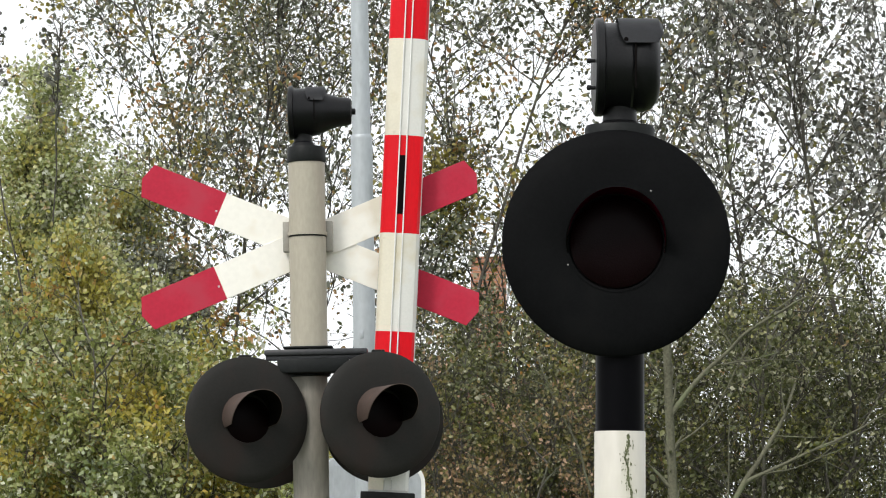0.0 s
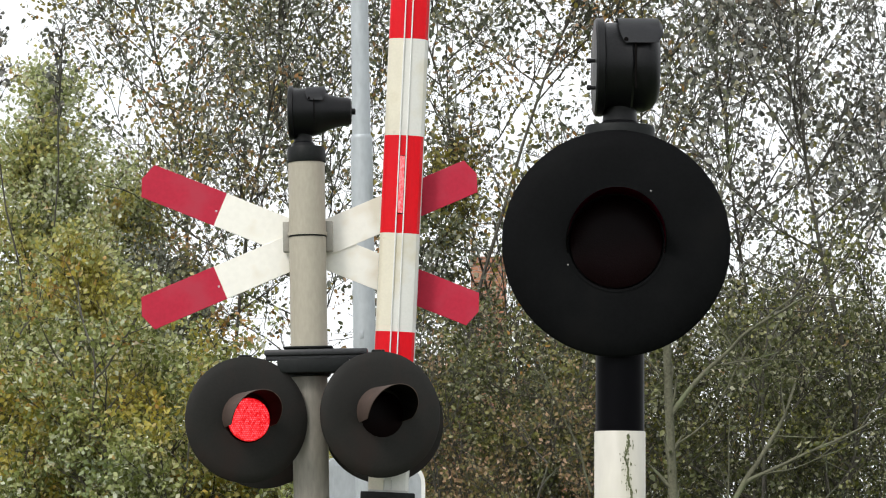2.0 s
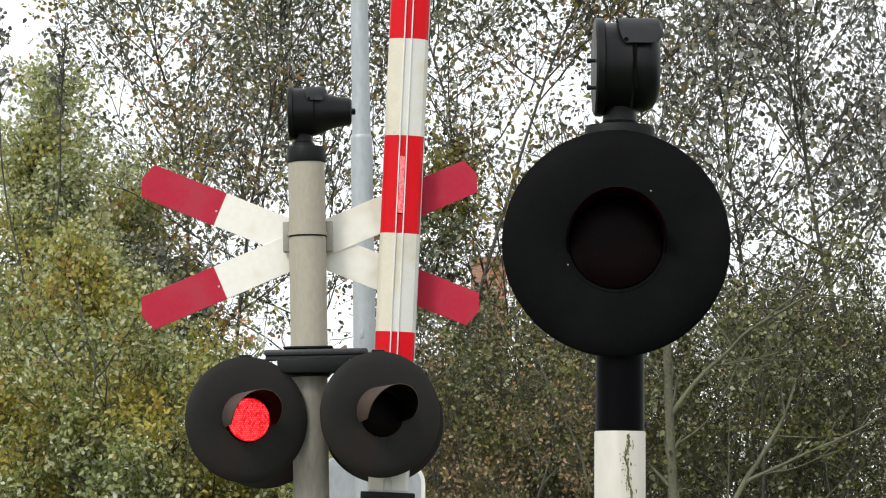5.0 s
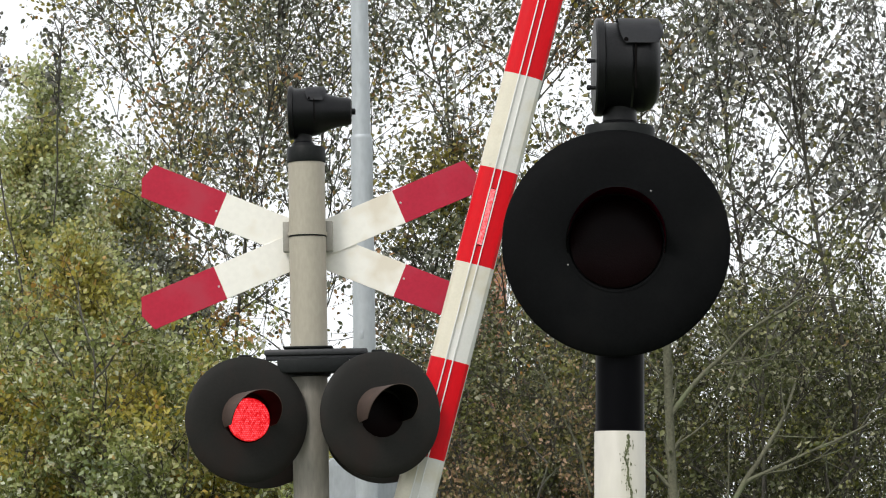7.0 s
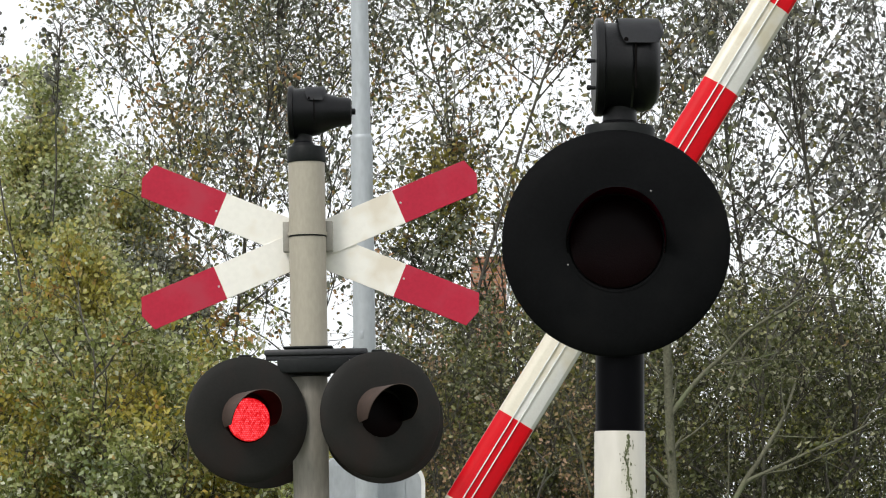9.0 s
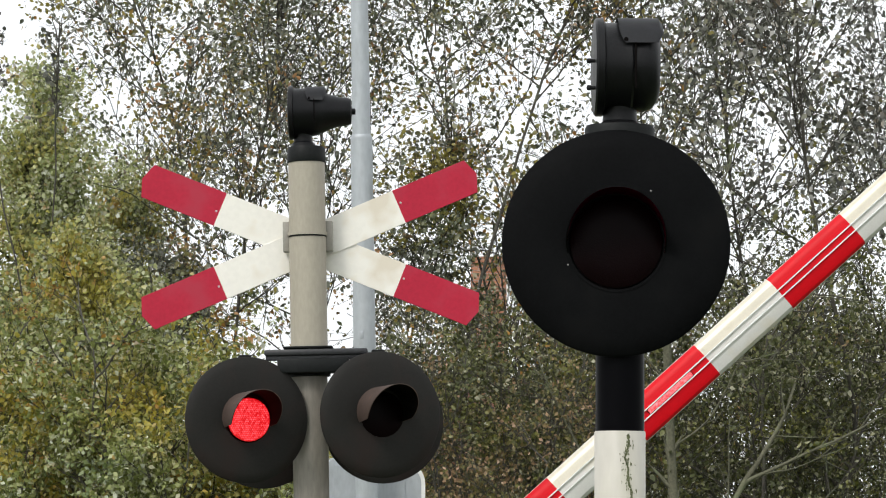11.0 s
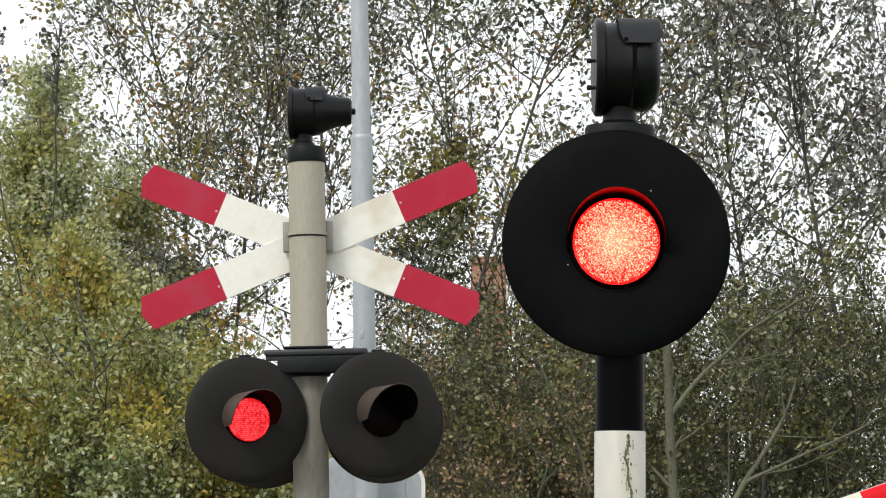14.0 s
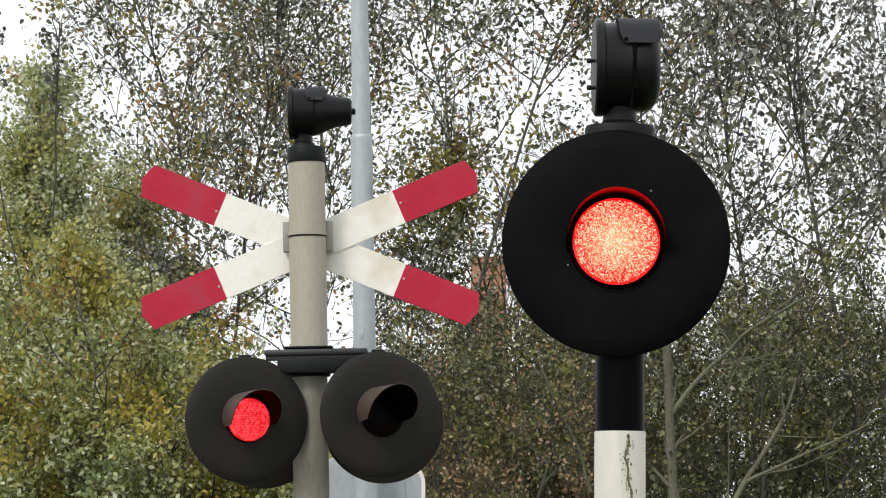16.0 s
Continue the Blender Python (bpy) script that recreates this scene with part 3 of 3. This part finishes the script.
# ---- trees ----
def polyline(rng, p, d, length, steps, wander, rise):
    """A bending line: it wanders, and turns upwards by rise."""
    pts, d = [np.array(p, float)], np.array(d, float)
    d /= np.linalg.norm(d)
    for _ in range(steps):
        d = d + rng.normal(0, wander, 3) + np.array((0, 0, rise))
        d /= np.linalg.norm(d)
        pts.append(pts[-1] + d * length / steps)
    return np.array(pts)


def along(line, t):
    f = min(max(t, 0.0), 0.9999) * (len(line) - 1)
    i = int(f)
    return line[i] + (line[i + 1] - line[i]) * (f - i), line[i + 1] - line[i]


def mesh_arrays(name, verts, faces, size):
    """A mesh from numpy arrays in which all faces have the same number of corners."""
    me = bpy.data.meshes.new(name)
    me.vertices.add(len(verts))
    me.vertices.foreach_set("co", verts.astype(np.float32).ravel())
    me.loops.add(len(faces) * size)
    me.loops.foreach_set("vertex_index", faces.astype(np.int32).ravel())
    me.polygons.add(len(faces))
    me.polygons.foreach_set("loop_start", np.arange(0, len(faces) * size, size, dtype=np.int32))
    me.update(calc_edges=True)
    return me


def tubes(name, lines):
    """Tapered tubes along lines of (points, thick, thin, sides)."""
    vs, fs, n0 = [], [], 0
    for pts, r0, r1, sides in lines:
        d = np.gradient(pts, axis=0)
        d /= np.linalg.norm(d, axis=1)[:, None]
        ref = np.where(np.abs(d[:, 2:3]) > 0.9, np.array([[1.0, 0, 0]]), np.array([[0, 0, 1.0]]))
        u = np.cross(d, ref)
        u /= np.linalg.norm(u, axis=1)[:, None]
        w = np.cross(d, u)
        a = np.arange(sides) * 2 * np.pi / sides
        r = np.linspace(r0, r1, len(pts))[:, None, None]
        ring = pts[:, None] + r * (u[:, None] * np.cos(a)[None, :, None] + w[:, None] * np.sin(a)[None, :, None])
        vs.append(ring.reshape(-1, 3))
        k = np.arange(len(pts) - 1)[:, None] * sides
        i = np.arange(sides)[None]
        j = (i + 1) % sides
        fs.append((np.stack([k + i, k + j, k + sides + j, k + sides + i], -1) + n0).reshape(-1, 4))
        n0 += len(pts) * sides
    me = mesh_arrays(name, np.concatenate(vs), np.concatenate(fs), 4)
    me.polygons.foreach_set("use_smooth", np.ones(len(me.polygons), dtype=bool))
    return me


def leaves(name, rng, spots, size, width, plain):
    """One folded blade at each spot, at random turns, hanging a little: an oval, or a plain kite where leaves crowd."""
    n = len(spots)
    s = size * rng.uniform(0.6, 1.25, n)[:, None]
    d = rng.normal(0, 1, (n, 3)) + np.array((0, 0, -0.45))
    d /= np.linalg.norm(d, axis=1)[:, None]
    q = rng.normal(0, 1, (n, 3))
    u = np.cross(d, q)
    u /= np.linalg.norm(u, axis=1)[:, None]
    w = np.cross(d, u)
    rows = []
    if plain:
        for t, half, side in ((0, 0, 0), (0.42, 0.46, 1), (1.0, 0, 0), (0.42, 0.46, -1)):
            rows.append(spots + d * s * t + (u * side * half * width + w * abs(side) * 0.13) * s)
        v = np.stack(rows, 1).reshape(-1, 3)
        k = np.arange(n)[:, None] * 4
        return mesh_arrays(name, v, np.concatenate([k + np.array([[0, 1, 2]]), k + np.array([[0, 2, 3]])], 1).reshape(-1, 3), 3)
    for t, half, side in ((0, 0, 0), (0.16, 0.40, 1), (0.52, 0.44, 1), (1.0, 0, 0), (0.52, 0.44, -1), (0.16, 0.40, -1)):
        rows.append(spots + d * s * t + (u * side * half * width + w * abs(side) * 0.11) * s)
    v = np.stack(rows, 1).reshape(-1, 3)
    k = np.arange(n)[:, None] * 6
    f = np.concatenate([k + np.array([[0, a, a + 1]]) for a in (1, 2, 3, 4)], 1).reshape(-1, 3)
    return mesh_arrays(name, v, f, 3)


def tree(name, seed, at, height, spread, limbs, first, pitch, label, category, paint, bark, trunk_r=0.09, per_twig=12, branches=7, twigs=5, twig_len=0.42, leaf_size=0.055, leaf_width=0.85, stems=1, top=0.75, bare=0.0, jitter=0.045, lean=(0, 0), group="", plain=False):
    rng = np.random.default_rng(seed)
    base = thing(name, pose(*at), label, category, group)
    wood, spots = [], []
    for s in range(stems):
        out = np.array((lean[0], lean[1], 1.0)) if stems == 1 else np.array((math.cos(s * 2.4) * 0.32, math.sin(s * 2.4) * 0.32, 1.0))
        stem = polyline(rng, (0.12 * math.cos(s * 2.4) * (stems > 1), 0.12 * math.sin(s * 2.4) * (stems > 1), -0.1), out, height, 14, 0.075, 0.05 if lean == (0, 0) else 0.0)
        wood.append((stem, trunk_r, 0.006, 9))
        for i in range(limbs):
            t = first + (0.99 - first) * (i + rng.random()) / limbs
            p, along_dir = along(stem, t)
            a = i * 2.4 + rng.normal(0, 0.4) + s
            e = radians(pitch + 25 * (t - 0.5) + rng.normal(0, 8))
            length = spread * (1.0 - top * t ** 1.6) * rng.uniform(0.65, 1.2)
            limb = polyline(rng, p, (math.cos(a) * math.cos(e), math.sin(a) * math.cos(e), math.sin(e)), length, 8, 0.10, 0.05)
            r = max(trunk_r * (1 - t) * 0.55, 0.009)
            wood.append((limb, r, 0.004, 6))
            for b in range(branches):
                tb = 0.2 + 0.8 * (b + rng.random()) / branches
                p2, d2 = along(limb, tb)
                d2 = d2 / np.linalg.norm(d2) + rng.normal(0, 0.55, 3)
                sub = polyline(rng, p2, d2, length * rng.uniform(0.22, 0.42) + 0.12, 4, 0.14, 0.04)
                wood.append((sub, max(r * 0.4, 0.005), 0.003, 4))
                for w in range(twigs):
                    p3, d3 = along(sub, 0.15 + 0.85 * (w + rng.random()) / twigs)
                    d3 = d3 / np.linalg.norm(d3) + rng.normal(0, 0.7, 3)
                    twig = polyline(rng, p3, d3, twig_len * rng.uniform(0.5, 1.2), 3, 0.18, 0.02)
                    wood.append((twig, 0.0025, 0.0012, 3))
                    if rng.random() < bare:
                        continue
                    n = rng.poisson(per_twig)
                    tt = rng.random(n)
                    f = tt * 2.999
                    ii = f.astype(int)
                    spots.append(twig[ii] + (twig[ii + 1] - twig[ii]) * (f - ii)[:, None] + rng.normal(0, jitter, (n, 3)))
    trunk = new("trunk", tubes("trunk", wood))
    trunk.data.materials.append(bark)
    trunk.parent = base
    crown = new("crown", leaves("crown", rng, np.concatenate(spots), leaf_size, leaf_width, plain))
    crown.data.materials.append(paint)
    crown.parent = base
    return base


def forked_tree():
    """A half-bare tree: one upright trunk, and pale limbs that slant away to one side."""
    rng = np.random.default_rng(97)
    base = thing("forked_tree", pose(1.69, 18.1, 0), "half-bare tree with pale slanting branches before dark shrubs", "tree")
    wood, spots = [], []

    def limb(p, rise, length, r0, r1, bend=0.0, depth=0.0, twigs=5, leafy_part=0.4, wander=0.075):
        """A limb in the tree's broad plane: rise in degrees over the level, bend per step."""
        d = (math.cos(radians(rise)), depth, math.sin(radians(rise)))
        line = polyline(rng, p, d, length, 14, wander, bend * 0.64)
        wood.append((line, r0, r1, 7))
        for w in range(twigs):
            q, e = along(line, 0.2 + 0.8 * (w + rng.random()) / twigs)
            e = e / np.linalg.norm(e) + rng.normal(0, 0.5, 3) * np.array((1, 0.6, 1))
            twig = polyline(rng, q, e, rng.uniform(0.18, 0.5), 4, 0.13, 0.03)
            wood.append((twig, max(r1 * 0.8, 0.0045), 0.002, 4))
            n = rng.poisson(7) if rng.random() < leafy_part else 0
            if n:
                spots.append(twig[rng.integers(1, 5, n)] + rng.normal(0, 0.045, (n, 3)))
        return line

    trunk = limb((0, 0, 0), 90, 2.95, 0.042, 0.030, 0.0, 0.0, 12, 0.85, 0.010)
    limb(trunk[-1], 118, 0.75, 0.020, 0.006, 0.04, 0.0, 6, 1.0)
    limb(trunk[-1], 76, 1.5, 0.018, 0.005, 0.02, 0.1, 7, 1.0)
    limb(trunk[-3], 130, 0.5, 0.010, 0.004, 0.05, -0.1, 5, 1.0)
    long_limb = limb(along(trunk, 0.775)[0], 44, 1.35, 0.021, 0.007, -0.005, -0.12, 6, 0.35)
    limb(along(long_limb, 0.36)[0], 9, 0.48, 0.0085, 0.004, 0.015, -0.1, 3, 0.2)
    limb(along(long_limb, 0.62)[0], 30, 0.55, 0.009, 0.004, 0.0, -0.1, 3, 0.5)
    low_limb = limb(along(trunk, 0.32)[0], 56, 1.85, 0.030, 0.010, 0.035, -0.15, 5, 0.3)
    limb(along(low_limb, 0.54)[0], 33, 1.15, 0.015, 0.006, -0.012, -0.1, 5, 0.2)
    limb(along(low_limb, 0.56)[0], 20, 0.9, 0.007, 0.003, 0.01, -0.2, 3, 0.1)
    limb(along(low_limb, 0.42)[0], 92, 0.55, 0.0085, 0.004, 0.0, -0.1, 3, 0.2)
    limb(along(trunk, 0.70)[0], 24, 0.95, 0.0085, 0.004, 0.01, -0.2, 4, 0.2)
    limb((-0.62, 0.1, 1.75), 112, 1.05, 0.011, 0.005, 0.02, -0.1, 5, 0.3)
    wood.append((polyline(rng, (-0.1, 0.05, 0.6), (-0.45, 0.04, 1.0), 1.27, 6, 0.02, 0.0), 0.016, 0.011, 6))
    stem = new("trunk", tubes("trunk", wood))
    stem.data.materials.append(PALE_BARK)
    stem.parent = base
    crown = new("crown", leaves("crown", rng, np.concatenate(spots), 0.05, 0.8, False))
    crown.data.materials.append(SHRUB_LEAF)
    crown.parent = base


def build_trees():
    swaying = []
    for k, (x, y, h, sp) in enumerate(((-2.55, 26.2, 10.4, 2.1), (-1.40, 25.2, 9.8, 2.2), (-0.45, 22.4, 9.0, 1.6), (0.85, 23.2, 9.2, 1.8), (2.0, 21.6, 9.4, 1.8), (2.75, 23.0, 9.0, 2.0), (3.35, 20.6, 9.2, 1.9), (4.6, 21.6, 9.4, 2.2), (-1.95, 24.2, 9.4, 1.45))):
        grey_one = 4 < k < 8
        swaying.append((tree("poplar_tree", 11 + k, (x, y, 0), h, sp, 22 if k == 2 else 42, (0.40, 0.30, 0.6, 0.10, 0.10, 0.30, 0.36, 0.36, 0.38)[k], 42, "tall poplar with loose grey leaves against the sky" if grey_one else "tall poplar with loose grey-green and gold autumn leaves", "tree", GREY_LEAF if grey_one else POPLAR_LEAF, BARK, trunk_r=0.022 if k not in (3, 4) else 0.015, twig_len=0.55, per_twig=(11.5, 6.8, 14, 6.6, 6.4, 7.6, 8, 8.2, 6.5)[k], leaf_width=0.64, branches=7, twigs=4, top=0.5, leaf_size=(0.062, 0.060, 0.056, 0.060, 0.062, 0.062, 0.062, 0.062, 0.056)[k], jitter=0.10, group="poplars behind the crossing"), 0.34 if x < 1.5 else 0.06))
    for k, (x, y, h, sp) in enumerate(((-1.85, 22.6, 4.0, 0.75), (-0.95, 23.4, 5.0, 0.9))):
        swaying.append((tree("green_tree", 31 + k, (x, y, 0), h, sp, 20, 0.62, 35, "young tree with green and gold leaves", "tree", POPLAR_LEAF, BARK, trunk_r=0.022, twig_len=0.4, per_twig=11, branches=6, twigs=4, top=0.6, leaf_size=0.044, jitter=0.04, group="young trees behind the crossing"), 0.3))
    for k, (x, y, h) in enumerate(((-3.34, 22.0, 6.15), (-3.72, 22.4, 6.05))):
        swaying.append((tree("sapling", 36 + k, (x, y, 0), h, 0.24, 9, 0.86, 62, "slender sapling with sparse grey leaves", "tree", GREY_LEAF, BARK, trunk_r=0.012, twig_len=0.14, per_twig=2.2, branches=3, twigs=2, top=0.6, leaf_size=0.052, jitter=0.02, group="saplings above the golden trees"), 0.62))
    golden = dict(label="dense golden-green young tree with small leaves", category="tree", paint=PALE_LEAF, bark=BARK, trunk_r=0.03, leaf_size=0.050, top=0.75, twigs=4, jitter=0.05, plain=True, group="golden trees behind the crossing")
    for k, (x, y, h, sp, most) in enumerate(((-4.05, 24.0, 5.65, 1.35, 0.62), (-3.35, 25.5, 4.9, 1.2, 0.5), (-4.9, 23.2, 5.2, 1.3, 0.5), (-3.75, 23.0, 5.0, 1.25, 0.55), (-3.1, 22.0, 3.8, 1.0, 0.3), (-2.8, 21.8, 3.3, 0.8, 0.3))):
        swaying.append((tree("golden_tree", 41 + k, (x, y, 0), h, sp, 36, 0.08, 48, per_twig=22 if h > 5 else 24, **golden), most))
    bush = dict(category="shrub", stems=4, leaf_width=0.72, top=0.45, twig_len=0.36, limbs=11, first=0.10, pitch=38, branches=6, twigs=4, jitter=0.04, plain=True, group="shrubs under the trees")
    for k, (x, y, h, sp) in enumerate(((-3.4, 19.5, 2.9, 1.2), (-2.4, 19.2, 2.5, 1.1), (-1.3, 19.5, 1.9, 0.95), (0.1, 19.6, 2.7, 1.2), (1.3, 20.0, 3.2, 1.35), (2.4, 19.8, 3.35, 1.35), (3.8, 19.8, 2.9, 1.3), (-1.6, 25.5, 1.9, 1.2), (0.8, 26.0, 3.3, 1.6), (2.6, 26.0, 4.0, 1.6), (4.2, 25.5, 3.5, 1.6), (-3.6, 26.5, 3.8, 1.7), (1.75, 24.2, 3.4, 1.4), (3.1, 24.0, 3.5, 1.4), (3.8, 21.8, 3.1, 1.3), (4.7, 20.8, 3.1, 1.3))):
        gold = x < -1
        tree("shrub", 61 + k, (x, y, 0), h, sp, label="dense golden-green shrub with small leaves" if gold else "dense brownish-green shrub with thin twigs", per_twig=26 if gold else 20, bark=BARK, trunk_r=0.022, bare=0.0 if gold else 0.25, paint=GOLD_LEAF if gold else SHRUB_LEAF, leaf_size=0.050 if gold else 0.043, **bush)
    for k, (x, y, h, sp) in enumerate(((0.42, 18.9, 2.7, 0.55), (-0.05, 19.0, 1.9, 0.5))):
        tree("rust_leaved_shrub", 81 + k, (x, y, 0), h, sp, label="loose shrub with faded rust-coloured leaves", per_twig=7, bark=BARK, trunk_r=0.015, paint=RUST_LEAF, leaf_size=0.038, **{**bush, "stems": 3})
    tree("thin_tree", 93, (-1.95, 18.6, 0), 3.4, 1.2, 7, 0.42, 36, "half-bare young tree with dark leaning limbs", "tree", GOLD_LEAF, BARK, trunk_r=0.022, per_twig=6, branches=3, twigs=3, bare=0.4, top=0.4, lean=(-0.42, 0.1))
    forked_tree()
    return swaying


# ---- what moves ----
ARM_ROWS = [(0.0, 2.49), (4.2, 2.49), (5.4, 2.55), (5.75, 3.6), (6.3, 7.61), (6.5, 9.9), (7.0, 14.47), (7.5, 18.56), (8.0, 22.9), (8.5, 27.26), (9.0, 31.75), (9.2, 33.5), (10.2, 41.9), (11.3, 50.47), (11.5, 52.05), (12.0, 56.1), (12.5, 59.86), (13.0, 63.7), (13.5, 67.42), (14.0, 71.0), (14.5, 74.6), (15.0, 78.1), (15.5, 81.4), (16.0, 84.6)]
NEAR_LIT = [(0.75, 1.05), (1.35, 1.68), (2.05, 2.35), (2.72, 2.98), (3.35, 3.65), (3.97, 4.3), (4.67, 4.95), (5.32, 5.6), (5.97, 6.27), (6.65, 6.95), (7.28, 7.56), (7.94, 8.25), (8.57, 8.92), (9.25, 9.53), (9.9, 10.2), (10.57, 10.87), (11.23, 11.57), (11.88, 12.15), (12.55, 12.85), (13.17, 13.45), (13.85, 14.15), (14.54, 14.78), (15.17, 15.45), (15.77, 16.2)]
FIRST_LIT = [(0.45, 0.75), (0.95, 1.35), (1.65, 2.05), (2.35, 2.75), (2.96, 3.35), (3.65, 4.05), (4.3, 4.7), (4.97, 5.37), (5.63, 6.03), (6.27, 6.67), (6.96, 7.35), (7.65, 8.05), (8.35, 8.75), (8.96, 9.35), (9.63, 10.0), (10.3, 10.68), (10.97, 11.35), (11.65, 12.05), (12.35, 12.75), (12.96, 13.42), (13.65, 14.05), (14.35, 14.75), (15.05, 15.45), (15.67, 16.2)]
SWAY = [(0.0, 0.0), (1.0, 0.1), (2.0, 0.35), (2.5, 0.42), (3.0, 0.72), (3.5, 1.0), (4.0, 0.92), (5.2, 0.65), (6.5, 0.38), (7.0, 0.18), (7.6, 0.0), (9.2, -0.02), (11.5, -0.12), (13.8, -0.08), (15.0, -0.02), (16.0, -0.1)]


def blink(led, lit, shown, hidden):
    """The cluster comes forward before the dark lens while it is lit, and goes back behind it."""
    rows = [(0.0, hidden)]
    for a, b in lit:
        a, b = round(a * FPS), round(b * FPS)
        rows += [((a - 1) / FPS, hidden), (a / FPS, shown)]
        rows += [((b - 1) / FPS, shown), (b / FPS, hidden)] if b < 16 * FPS else [(16.0, shown)]
    if rows[-1][0] < 16.0:
        rows.append((16.0, hidden))
    walk(led, rows)


def motions():
    walk(ARM, [(t, pose(-0.609, 9.80, 1.230, 0, a, 0)) for t, a in ARM_ROWS])
    shown, hidden = pose(0, -0.018, 0), pose(0, 0.05, 0)
    blink(NEAR_LED, NEAR_LIT, shown, hidden)
    blink(FAR_LEDS[0], FIRST_LIT, shown, hidden)
    second = [(0.35, 0.45)] + [(a[1], b[0]) for a, b in zip(FIRST_LIT, FIRST_LIT[1:])]
    blink(FAR_LEDS[1], second, shown, hidden)
    for strip, x, z in STRIPS:
        blink(strip, FIRST_LIT, pose(x, -0.0385, z), pose(x, -0.0300, z))
    for ob, most in SWAYING:
        p = ob.matrix_basis.translation.copy()
        walk(ob, [(t, pose(p.x, p.y, p.z, 0, most * k, 0)) for t, k in SWAY])


build_ground()
FAR_LEDS = crossing_signal()
ARM, STRIPS = barrier_arm()
NEAR_LED = lamp_signal()
steel_pole()
cabinet()
brick_house()
SWAYING = build_trees()
motions()
